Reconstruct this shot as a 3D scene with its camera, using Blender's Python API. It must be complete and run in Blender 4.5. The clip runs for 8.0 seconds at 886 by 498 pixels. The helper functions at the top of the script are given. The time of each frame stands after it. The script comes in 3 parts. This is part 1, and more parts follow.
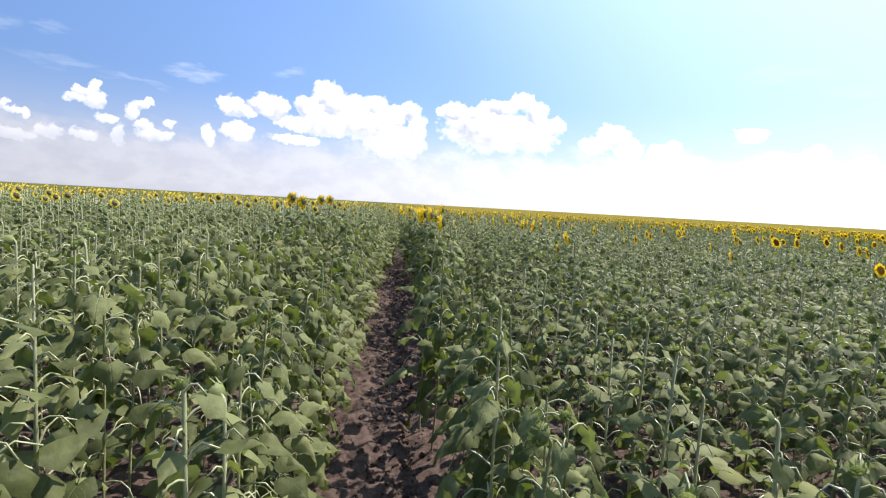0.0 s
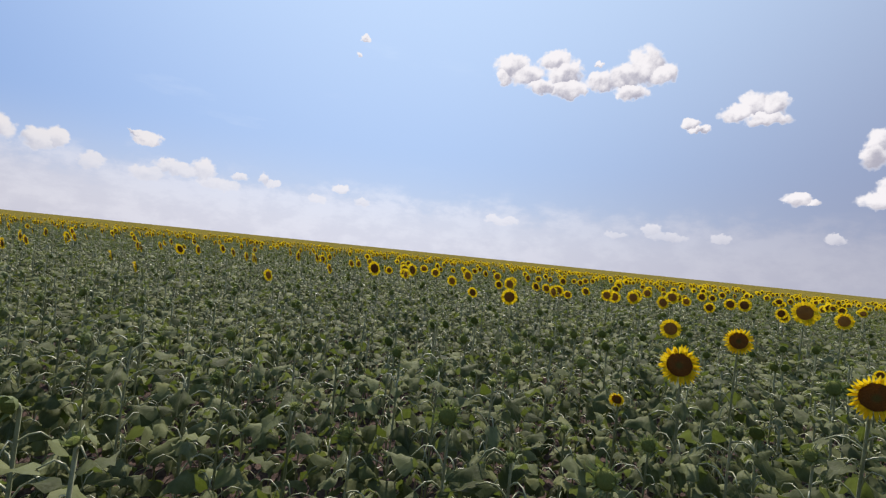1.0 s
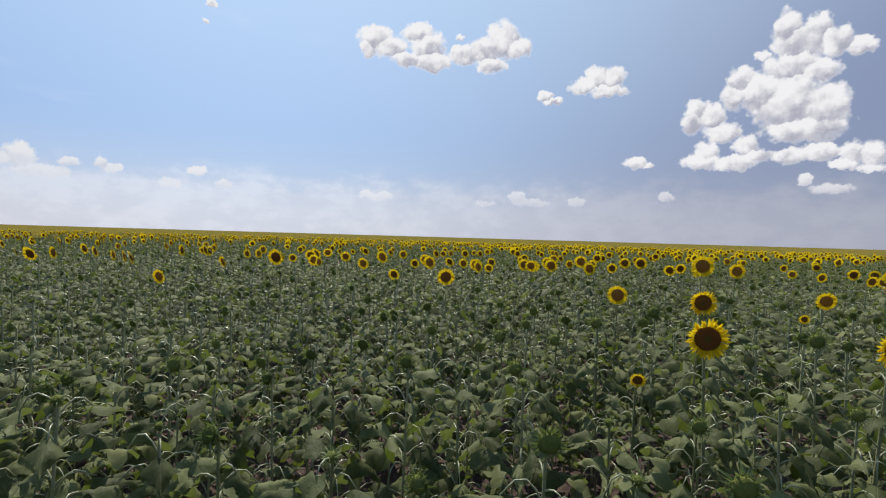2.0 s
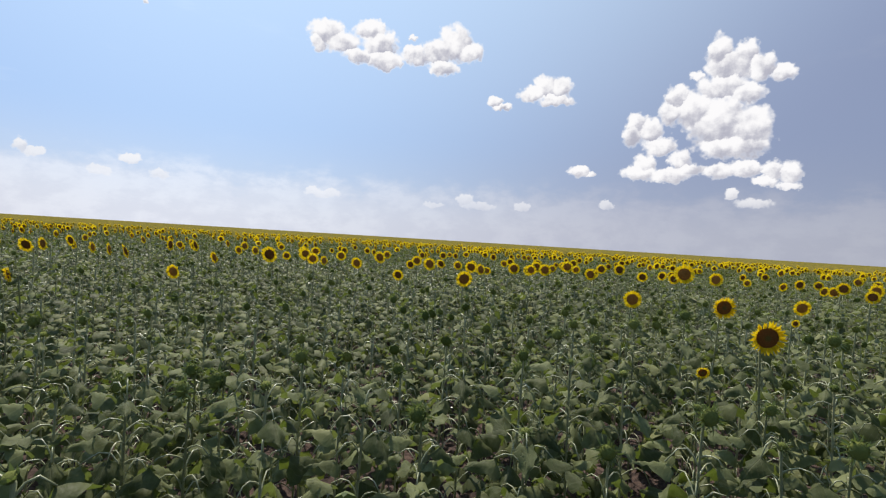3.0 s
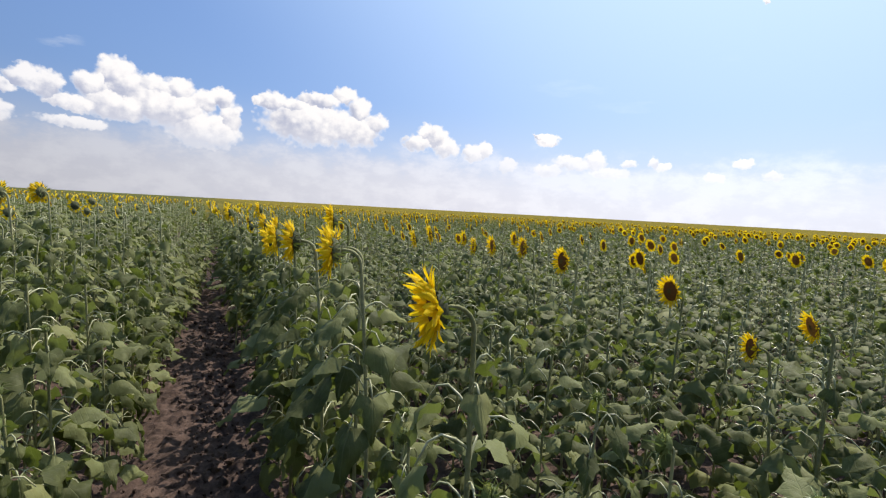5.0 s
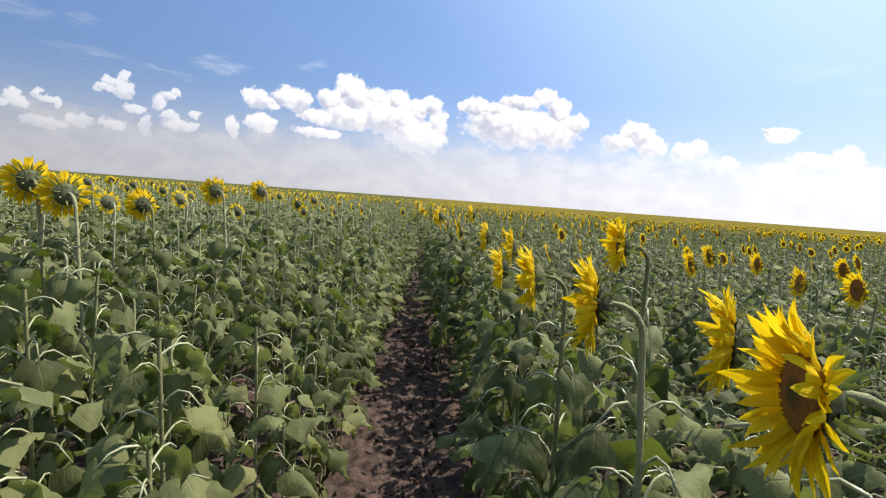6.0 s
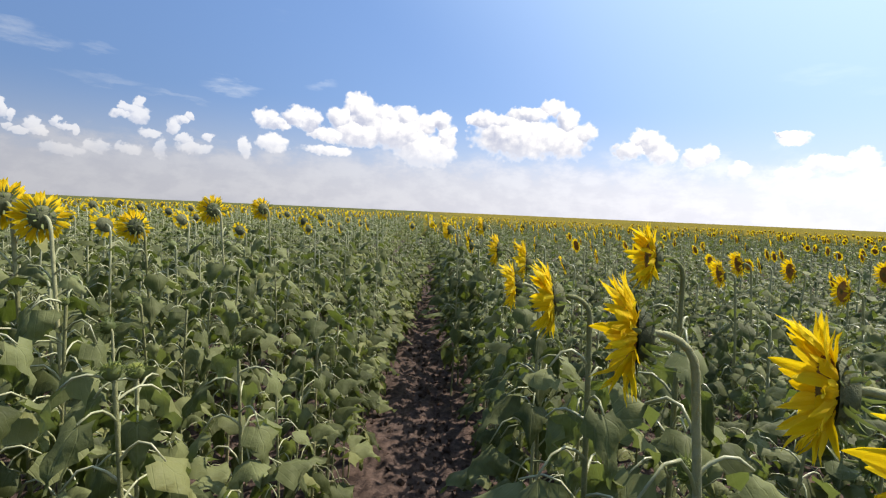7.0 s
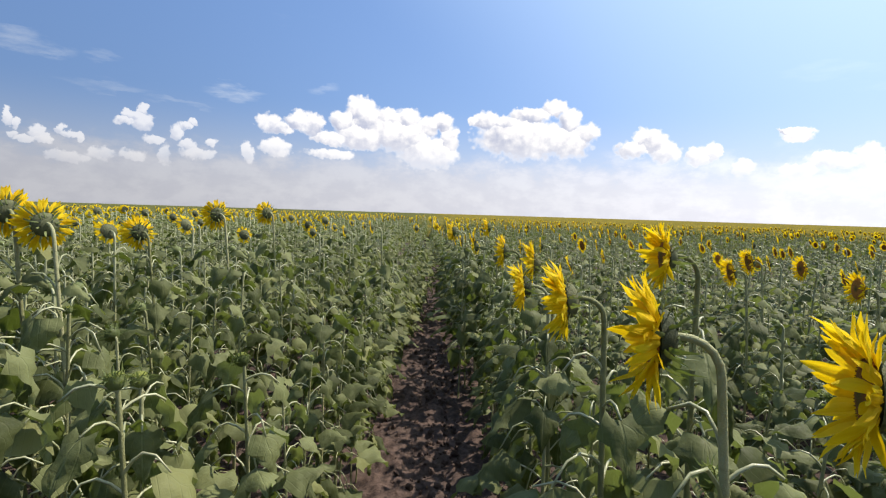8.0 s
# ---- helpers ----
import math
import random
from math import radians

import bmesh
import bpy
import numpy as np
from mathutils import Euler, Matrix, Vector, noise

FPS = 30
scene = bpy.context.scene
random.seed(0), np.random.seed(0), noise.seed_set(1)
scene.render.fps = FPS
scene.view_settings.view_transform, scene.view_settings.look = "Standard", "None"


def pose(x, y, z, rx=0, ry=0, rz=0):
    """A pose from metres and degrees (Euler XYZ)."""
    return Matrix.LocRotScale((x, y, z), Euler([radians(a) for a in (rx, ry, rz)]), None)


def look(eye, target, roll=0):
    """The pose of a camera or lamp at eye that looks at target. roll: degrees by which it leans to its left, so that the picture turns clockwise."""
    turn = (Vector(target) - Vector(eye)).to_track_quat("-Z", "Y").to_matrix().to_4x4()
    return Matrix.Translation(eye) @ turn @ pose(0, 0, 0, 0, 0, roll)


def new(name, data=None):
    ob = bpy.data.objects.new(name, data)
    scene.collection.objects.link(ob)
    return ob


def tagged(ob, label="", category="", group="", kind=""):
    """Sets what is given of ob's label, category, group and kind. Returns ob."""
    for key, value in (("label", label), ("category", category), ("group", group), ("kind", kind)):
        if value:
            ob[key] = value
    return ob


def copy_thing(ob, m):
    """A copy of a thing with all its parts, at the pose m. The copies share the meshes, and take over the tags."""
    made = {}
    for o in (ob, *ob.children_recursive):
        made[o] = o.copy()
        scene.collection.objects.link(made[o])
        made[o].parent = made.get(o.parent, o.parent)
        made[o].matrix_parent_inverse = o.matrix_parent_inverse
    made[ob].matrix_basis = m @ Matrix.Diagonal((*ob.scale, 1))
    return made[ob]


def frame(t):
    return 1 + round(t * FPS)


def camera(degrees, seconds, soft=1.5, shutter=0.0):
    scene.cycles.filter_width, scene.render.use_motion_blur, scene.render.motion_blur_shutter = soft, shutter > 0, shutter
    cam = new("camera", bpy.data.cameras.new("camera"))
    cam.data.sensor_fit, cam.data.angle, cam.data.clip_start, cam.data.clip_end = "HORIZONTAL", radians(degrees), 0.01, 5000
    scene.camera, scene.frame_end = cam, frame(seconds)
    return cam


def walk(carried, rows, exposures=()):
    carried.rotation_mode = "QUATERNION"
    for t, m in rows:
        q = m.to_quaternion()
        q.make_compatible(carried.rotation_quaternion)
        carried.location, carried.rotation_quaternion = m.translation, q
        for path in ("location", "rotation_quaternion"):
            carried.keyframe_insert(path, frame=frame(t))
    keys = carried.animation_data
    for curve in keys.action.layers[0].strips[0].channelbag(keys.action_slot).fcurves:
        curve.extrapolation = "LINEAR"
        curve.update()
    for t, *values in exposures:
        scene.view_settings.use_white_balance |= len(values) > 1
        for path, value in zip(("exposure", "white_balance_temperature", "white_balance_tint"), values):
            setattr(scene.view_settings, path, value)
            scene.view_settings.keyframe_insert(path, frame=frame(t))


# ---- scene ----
cam = camera(83.0, 8.0, soft=1.2)
PATH = [
    (0.0, pose(0.005, -0.030, 1.961, 85.03, -3.12, -4.62)),
    (0.5, pose(0.160, 0.330, 1.990, 88.73, -3.56, -30.75)),
    (0.8, pose(0.270, 0.530, 1.997, 90.63, -4.00, -50.50)),
    (1.0, pose(0.360, 0.660, 2.000, 90.56, -5.79, -67.05)),
    (1.5, pose(0.460, 1.030, 2.028, 89.09, -4.11, -81.32)),
    (2.0, pose(0.528, 1.354, 2.025, 88.63, -1.66, -81.06)),
    (2.2, pose(0.527, 1.504, 2.027, 88.78, -0.82, -80.96)),
    (3.3, pose(0.012, 2.483, 2.017, 89.03, -4.21, -88.32)),
    (3.5, pose(-0.026, 2.738, 1.990, 88.47, -3.66, -81.28)),
    (4.0, pose(-0.074, 3.272, 2.000, 87.08, -1.92, -79.10)),
    (4.2, pose(-0.184, 3.523, 1.990, 86.74, -1.82, -75.61)),
    (5.3, pose(0.053, 5.531, 1.988, 84.30, -3.20, -9.34)),
    (5.5, pose(0.035, 5.777, 1.997, 83.66, -3.21, -5.38)),
    (6.0, pose(-0.042, 6.370, 2.006, 84.32, -4.24, -2.42)),
    (6.5, pose(-0.004, 6.557, 2.011, 85.20, -3.04, -1.91)),
    (7.0, pose(-0.005, 6.578, 1.999, 85.78, -2.54, -1.17)),
    (7.5, pose(-0.004, 6.602, 1.990, 86.19, -2.12, -0.74)),
    (8.0, pose(-0.017, 6.611, 1.997, 85.97, -1.73, -0.78)),
]
walk(cam, PATH, exposures=[(0.0, 0.92, 6500, 13), (0.5, 0.40, 6270, 15), (1.0, 0.03, 6550, 15), (1.5, -0.10, 6450, 11), (2.2, 0.02, 6500, 11), (3.5, 0.14, 6550, 11), (4.2, 0.18, 6550, 12), (5.5, 0.50, 6780, 12), (6.5, 0.57, 6780, 11), (8.0, 0.53, 6750, 11)])

# ---------------------------------------------------------------- sun and sky
SUN_AZ, SUN_EL = 63.0, 55.0          # degrees to the right of the path, and above the ground
sun_way = Vector((math.sin(radians(SUN_AZ)) * math.cos(radians(SUN_EL)),
                  math.cos(radians(SUN_AZ)) * math.cos(radians(SUN_EL)), math.sin(radians(SUN_EL))))
sun = new("sun", bpy.data.lights.new("sun", "SUN"))
sun.data.energy, sun.data.angle, sun.data.color = 4.3, radians(0.55), (1.0, 0.94, 0.84)
sun.matrix_world = look(sun_way * 50, (0, 0, 0))


class Nodes:
    """A short way to wire shader nodes."""

    def __init__(self, tree, fresh=True):
        self.tree = tree
        if fresh:
            tree.nodes.clear()

    def add(self, kind, **sockets):
        node = self.tree.nodes.new(kind)
        for key, value in sockets.items():
            if key in ("operation", "blend_type", "data_type", "noise_dimensions", "interpolation_type", "sky_type", "feature", "distribution"):
                if key == "operation":
                    node.operation = value
                elif key == "blend_type":
                    node.blend_type = value
                elif key == "data_type":
                    node.data_type = value
                elif key == "feature":
                    node.feature = value
                elif key == "sky_type":
                    node.sky_type = value
                elif key == "interpolation_type":
                    node.interpolation_type = value
                continue
            name = int(key[1:]) if key[0] == "i" and key[1:].isdigit() else key.replace("_", " ")
            sock = node.inputs[name]
            if isinstance(value, bpy.types.NodeSocket):
                self.tree.links.new(value, sock)
            else:
                sock.default_value = value
        return node

    def math(self, op, a, b=0.0, c=0.0):
        return self.add("ShaderNodeMath", operation=op, i0=a, i1=b, i2=c).outputs[0]

    def mix(self, fac, a, b, blend="MIX"):
        n = self.add("ShaderNodeMix", data_type="RGBA", blend_type=blend)
        for i, v in ((0, fac), (6, a), (7, b)):
            if isinstance(v, bpy.types.NodeSocket):
                self.tree.links.new(v, n.inputs[i])
            else:
                n.inputs[i].default_value = v
        return n.outputs[2]

    def span(self, v, a, b, c=0.0, d=1.0, smooth=True):
        n = self.add("ShaderNodeMapRange", interpolation_type="SMOOTHSTEP" if smooth else "LINEAR", i0=v, i1=a, i2=b, i3=c, i4=d)
        return n.outputs[0]

    def noise(self, vec, scale, detail=3.0, rough=0.55):
        n = self.add("ShaderNodeTexNoise", Vector=vec, Scale=scale, Detail=detail, Roughness=rough)
        return n.outputs[0]

    def link(self, a, b):
        self.tree.links.new(a, b)


world = bpy.data.worlds.new("sky")
scene.world = world
world.use_nodes = True
N = Nodes(world.node_tree)
sky = N.add("ShaderNodeTexSky", sky_type="NISHITA")
sky.sun_disc, sky.sun_elevation, sky.sun_rotation = False, radians(SUN_EL), radians(SUN_AZ)
sky.air_density, sky.dust_density, sky.ozone_density, sky.altitude = 1.0, 1.6, 1.4, 100
co = N.add("ShaderNodeTexCoord").outputs["Generated"]
xyz = N.add("ShaderNodeSeparateXYZ", i0=co)
up = xyz.outputs[2]
# places in the sky: degrees to the right of the path and above the horizon
to_deg = 180 / math.pi
right_of = N.math("MULTIPLY", N.math("ARCTAN2", xyz.outputs[0], xyz.outputs[1]), to_deg)
above = N.math("MULTIPLY", N.math("ARCSINE", up), to_deg)
place = N.add("ShaderNodeCombineXYZ", i0=right_of, i1=above).outputs[0]
# thin high cloud, drawn out sideways
stretched = N.add("ShaderNodeMapping", Vector=place, Scale=(0.6, 2.4, 1.0), Rotation=(0.0, 0.0, radians(12))).outputs[0]
wisps = N.noise(stretched, 0.055, 5.0, 0.62)
wisps = N.math("MULTIPLY", N.span(wisps, 0.60, 0.90), N.span(above, 5.0, 12.0))
for az, el, wide, tall, thick in ((-39.4, 13.4, 1.9, 0.8, 1.0), (-36.9, 13.3, 1.6, 0.6, 1.0), (-33.1, 13.3, 1.3, 0.4, 0.6), (-32.9, 10.9, 3.2, 0.4, 0.6), (-26.9, 10.3, 2.6, 0.3, 0.6), (-21.7, 11.7, 2.5, 0.6, 1.2), (-12.8, 12.8, 1.4, 0.5, 0.8), (37.5, 13.6, 3.2, 0.6, 0.35), (43.0, 11.8, 3.0, 0.6, 0.35)):
    stir = N.math("MULTIPLY", N.math("SUBTRACT", N.noise(stretched, 0.35, 4.0, 0.6), 0.5), 3.4)
    u = N.math("MULTIPLY_ADD", right_of, 1 / wide, -az / wide)
    v = N.math("MULTIPLY_ADD", N.math("ADD", above, stir), 1 / tall, -el / tall)
    streak = N.span(N.math("MULTIPLY_ADD", u, u, N.math("MULTIPLY", v, v)), 1.9, 0.0, 0.0, 0.7 * thick)
    streak = N.math("MULTIPLY", streak, N.span(N.noise(stretched, 0.55, 5.0, 0.6), 0.25, 0.75))
    wisps = N.math("MAXIMUM", wisps, streak)
# heaped clouds: lobes (degrees right, degrees up, half width, half height), melted together; noise swells their rims
def swell(scale, size):
    """Pushes the places about, so that rims bulge."""
    stir = N.add("ShaderNodeTexNoise", Vector=place, Scale=scale, Detail=3.0, Roughness=0.55).outputs["Color"]
    parts = N.add("ShaderNodeSeparateXYZ", i0=stir)
    return [N.math("MULTIPLY", N.math("SUBTRACT", parts.outputs[k], 0.5), size) for k in (0, 1)]


slow, quick = swell(0.5, 0.9), swell(1.5, 0.95)
billow = N.noise(place, 0.5, 5.0, 0.6)
knobs = N.add("ShaderNodeTexVoronoi", feature="SMOOTH_F1", Vector=place, Scale=1.25).outputs[0]
fine_knobs = N.add("ShaderNodeTexVoronoi", feature="SMOOTH_F1", Vector=place, Scale=3.0).outputs[0]
warp_x = N.math("ADD", right_of, N.math("ADD", slow[0], quick[0]))
warp_y = N.math("ADD", above, N.math("ADD", slow[1], quick[1]))
field = lit = None
lean = N.span(right_of, 30.0, 75.0, 0.35, -0.45)                 # the side that the sun is on


def heap(*lobes):
    """One heaped cloud: the nearest of its lobes counts, and is lit from above."""
    global field, lit
    for az, el, wide, tall in lobes:
        wide, tall = wide * 1.2, tall * 1.2
        x = warp_x if field is None else N.math("MULTIPLY_ADD", lit, 1e-7, warp_x)          # one lobe is worked out after another
        y = warp_y if field is None else N.math("MULTIPLY_ADD", field, 1e-7, warp_y)
        u = N.math("MULTIPLY_ADD", x, 1 / wide, -az / wide)
        v = N.math("MULTIPLY_ADD", y, 1 / tall, -el / tall)
        d = N.math("MULTIPLY_ADD", u, u, N.math("MULTIPLY", v, v))
        tone = N.math("MULTIPLY_ADD", u, lean, N.math("ADD", v, max(0.0, 0.55 - 0.3 * tall)))       # small puffs are bright all over
        if field is None:
            field, lit = d, tone
            continue
        nearer = N.span(N.math("SUBTRACT", field, d), -0.22, 0.22)
        lit = N.math("MULTIPLY_ADD", nearer, N.math("SUBTRACT", tone, lit), lit)
        field = N.math("SMOOTH_MIN", field, d, 0.4)


heap((-8.8, 11.1, 1.4, 1.4), (-7.8, 9.9, 1.8, 1.6), (-10.6, 9.7, 1.4, 1.1), (-5.6, 10.4, 1.9, 1.0), (-3.4, 10.5, 1.5, 1.0), (-4.9, 8.7, 3.8, 1.8), (-1.2, 9.6, 1.4, 1.1), (0.3, 10.1, 1.3, 1.0), (1.3, 8.3, 1.0, 1.6), (-8.7, 8.2, 2.9, 1.3), (-1.1, 6.7, 3.1, 1.7))
heap((-18.4, 9.0, 1.3, 1.0), (-17.0, 8.6, 1.0, 0.6), (-15.4, 9.5, 1.2, 0.9), (-13.8, 9.2, 1.2, 1.2))
heap((-11.8, 7.9, 2.1, 0.7), (-12.0, 6.2, 2.5, 0.5), (-17.7, 6.5, 1.5, 0.9), (-20.5, 5.9, 0.6, 1.0))
heap((5.3, 10.5, 1.5, 0.9), (7.7, 10.3, 1.5, 0.7), (10.2, 11.0, 2.1, 0.8), (12.9, 11.7, 1.3, 0.9), (14.5, 10.5, 1.2, 1.2), (16.3, 9.2, 1.3, 1.1), (9.7, 8.5, 5.1, 2.1), (14.0, 8.1, 2.8, 1.7), (3.8, 10.5, 0.6, 0.4))
heap((22.1, 8.5, 1.0, 0.8), (23.2, 8.1, 1.3, 1.1), (21.1, 7.4, 1.6, 0.9), (24.5, 6.9, 1.4, 1.0), (28.6, 6.9, 0.9, 0.9), (27.4, 6.5, 1.2, 0.9), (31.2, 5.4, 1.0, 0.7))
heap((-40.0, 7.3, 0.3, 0.7), (-39.5, 6.7, 0.3, 0.4), (-39.7, 5.9, 0.4, 0.3))
heap((-38.1, 6.1, 0.6, 0.6), (-37.6, 5.6, 0.7, 0.4), (-38.9, 5.4, 0.8, 0.3))
heap((-36.4, 6.6, 0.3, 0.5), (-35.7, 6.2, 0.7, 0.3), (-35.0, 6.0, 0.3, 0.5))
heap((-31.3, 8.6, 0.4, 0.5), (-30.0, 9.1, 0.4, 0.6), (-30.6, 8.4, 0.9, 0.5), (-30.0, 7.9, 1.0, 0.8), (-31.5, 7.9, 0.9, 0.4))
heap((-27.1, 7.4, 0.5, 0.8), (-26.3, 8.0, 0.6, 0.4), (-25.6, 8.4, 0.5, 0.3), (-29.1, 6.4, 0.9, 0.4))
heap((-26.1, 6.2, 0.8, 0.4), (-24.0, 6.6, 0.5, 0.4), (-25.3, 5.4, 1.6, 0.5), (-33.4, 4.7, 1.0, 0.6), (-30.9, 4.9, 1.1, 0.5), (-28.1, 5.0, 0.6, 0.9), (-36.0, 4.1, 1.5, 0.5))
heap((35.6, 8.3, 1.2, 0.6), (34.7, 8.7, 0.5, 0.3))
heap((38.5, 5.9, 2.0, 0.7), (40.8, 6.2, 1.1, 1.0), (42.5, 4.9, 1.9, 0.6), (36.0, 5.0, 1.6, 0.6), (44.3, 5.9, 0.9, 0.4), (46.7, 6.1, 0.6, 0.6), (47.7, 5.6, 0.7, 0.4))
heap((54.9, 6.1, 0.9, 0.5), (57.4, 4.9, 0.8, 0.5), (52.4, 4.7, 0.9, 0.4))
heap((73.3, 4.4, 1.8, 0.4), (72.2, 4.8, 0.6, 0.4), (89.3, 4.7, 0.9, 0.6), (90.9, 4.1, 1.7, 0.4), (95.8, 4.3, 0.8, 0.4), (85.8, 3.9, 1.2, 0.3))
heap((72.8, 21.2, 1.8, 1.2), (74.4, 20.4, 1.9, 1.1), (77.6, 21.8, 1.7, 1.0), (78.7, 20.6, 2.0, 1.3), (79.3, 19.1, 1.9, 1.0), (76.4, 19.2, 1.7, 0.8), (71.9, 20.1, 0.9, 0.9), (82.8, 19.9, 1.8, 0.9), (85.3, 20.5, 1.7, 1.2), (87.2, 21.4, 1.9, 1.7), (88.8, 20.5, 1.6, 1.0), (85.9, 18.8, 1.7, 0.8), (82.3, 21.5, 0.5, 0.3))
heap((97.7, 17.3, 1.3, 1.3), (99.2, 17.1, 1.2, 1.1), (96.3, 16.5, 1.5, 0.8), (98.7, 15.9, 2.0, 0.6))
heap((92.0, 15.6, 0.9, 0.5), (93.0, 15.1, 1.0, 0.3))
heap((101.8, 8.4, 1.2, 0.6), (103.2, 8.1, 0.6, 0.3), (105.0, 4.9, 0.8, 0.4))
heap((114.9, 19.8, 1.1, 1.4), (117.2, 19.5, 1.1, 1.1), (116.0, 18.5, 2.1, 1.4), (118.6, 18.1, 1.3, 1.1), (120.3, 17.4, 1.0, 0.8), (112.9, 17.7, 0.7, 0.5), (115.2, 16.6, 2.1, 1.2), (117.4, 15.9, 1.5, 0.9), (111.2, 15.9, 1.2, 1.1), (110.7, 14.3, 1.1, 1.2), (112.9, 14.5, 1.8, 1.7), (115.2, 13.2, 2.6, 2.4), (117.7, 12.6, 1.9, 2.1), (118.7, 12.7, 0.8, 1.2), (116.5, 10.9, 3.0, 1.1))
heap((107.5, 13.4, 1.2, 1.0), (107.1, 12.3, 1.0, 1.1), (108.8, 12.7, 1.1, 1.2), (109.9, 11.0, 1.7, 0.9))
heap((108.5, 9.2, 1.1, 1.1), (108.0, 8.3, 1.9, 0.7), (111.9, 9.7, 1.0, 1.0), (112.9, 8.7, 1.4, 0.7), (111.0, 8.1, 2.2, 0.7))
heap((115.6, 8.5, 1.5, 0.7), (117.7, 8.7, 1.5, 0.8), (120.1, 8.5, 0.8, 1.0), (121.5, 8.4, 1.0, 1.0), (119.5, 7.5, 1.1, 0.5), (121.3, 7.1, 1.0, 0.4), (116.7, 6.2, 0.6, 0.5), (118.6, 5.3, 1.4, 0.5))
heap((55.9, 22.1, 0.5, 0.3), (55.3, 20.4, 0.3, 0.3))
bumps = N.math("ADD", N.math("MULTIPLY", N.math("SUBTRACT", 0.38, knobs), 0.75), N.math("MULTIPLY", N.math("SUBTRACT", 0.36, fine_knobs), 0.34))
depth = N.math("ADD", N.math("SUBTRACT", 1.0, field), bumps)
heaped = N.span(depth, -0.12, 0.48)
lit = N.math("ADD", lit, N.math("MULTIPLY", N.math("SUBTRACT", billow, 0.5), -2.6))
lit = N.math("ADD", lit, N.math("MULTIPLY", N.math("SUBTRACT", 0.38, knobs), 0.8))
shaded = N.math("MULTIPLY", N.span(lit, 0.5, -0.85), N.math("MULTIPLY", N.span(depth, -0.05, 0.45), N.span(above, 4.0, 9.5, 0.3, 1.0)))
cloud_shade = N.mix(N.span(right_of, 15.0, 75.0), (4.9, 5.4, 7.0, 1), (5.0, 5.1, 6.0, 1))
cloud_tone = N.mix(shaded, (10.6, 10.6, 10.7, 1), cloud_shade)
near_sun = N.add("ShaderNodeVectorMath", operation="DOT_PRODUCT", i0=co, i1=tuple(sun_way)).outputs["Value"]
cloud_tone = N.mix(1.0, cloud_tone, N.span(right_of, 15.0, 70.0, 0.97, 1.12), "MULTIPLY")
# the pale, hazy bank of cloud along the horizon
bank = N.noise(N.add("ShaderNodeMapping", Vector=place, Scale=(1.0, 1.7, 1.0)).outputs[0], 0.24, 6.0, 0.62)
edge = N.math("ADD", above, N.math("MULTIPLY", N.math("SUBTRACT", bank, 0.5), -9.0))
haze = N.math("MULTIPLY", N.span(edge, 7.5, 3.8), N.span(above, 9.0, 5.5))
low = N.span(above, 12.0, 0.0)
bank_tone = N.mix(N.span(bank, 0.40, 0.62), (7.0, 7.0, 7.6, 1), (8.2, 8.2, 8.6, 1))
bank_tone = N.mix(1.0, bank_tone, N.span(right_of, 0.0, 60.0, 0.95, 1.17), "MULTIPLY")
air = N.mix(0.5, sky.outputs[0], (2.1, 4.4, 9.8, 1))
air = N.mix(N.math("MULTIPLY", wisps, 0.5), air, (8.6, 9.4, 10.4, 1))
air = N.mix(N.math("MULTIPLY", low, 0.62), air, (7.3, 7.6, 8.2, 1))
air = N.mix(N.math("MULTIPLY", haze, 0.6), air, bank_tone)
air = N.mix(N.math("MULTIPLY", N.span(right_of, 60.0, 115.0, 0.0, 0.72), N.span(above, 1.0, 9.0, 0.6, 1.0)), air, (4.1, 4.6, 6.3, 1))
# the bright air round the sun
air = N.mix(1.0, air, N.span(near_sun, -0.2, 0.5, 0.76, 1.0), "MULTIPLY")
air = N.mix(1.0, air, N.span(N.math("ABSOLUTE", N.math("SUBTRACT", right_of, 46.0)), 4.0, 88.0, 1.2, 0.92), "MULTIPLY")
air = N.mix(N.math("MULTIPLY", N.span(near_sun, 0.45, 1.0), 0.75), air, (8.2, 11.0, 14.0, 1))
veil = N.math("MULTIPLY", N.math("MULTIPLY", heaped, N.span(above, 2.5, 7.8, 0.2, 1.0)), N.span(right_of, -30.0, -8.0, 0.66, 1.0))
glow = N.mix(veil, air, cloud_tone)
back = N.add("ShaderNodeBackground", Color=glow, Strength=0.075)
N.link(back.outputs[0], N.add("ShaderNodeOutputWorld").inputs[0])

# ---------------------------------------------------------------- materials


def material(name):
    m = bpy.data.materials.new(name)
    m.use_nodes = True
    return m, Nodes(m.node_tree)


def chance(n):
    """One random number a piece: by object and by island."""
    a = n.add("ShaderNodeObjectInfo").outputs["Random"]
    b = n.add("ShaderNodeNewGeometry").outputs["Random Per Island"]
    return n.math("FRACT", n.math("ADD", a, b))


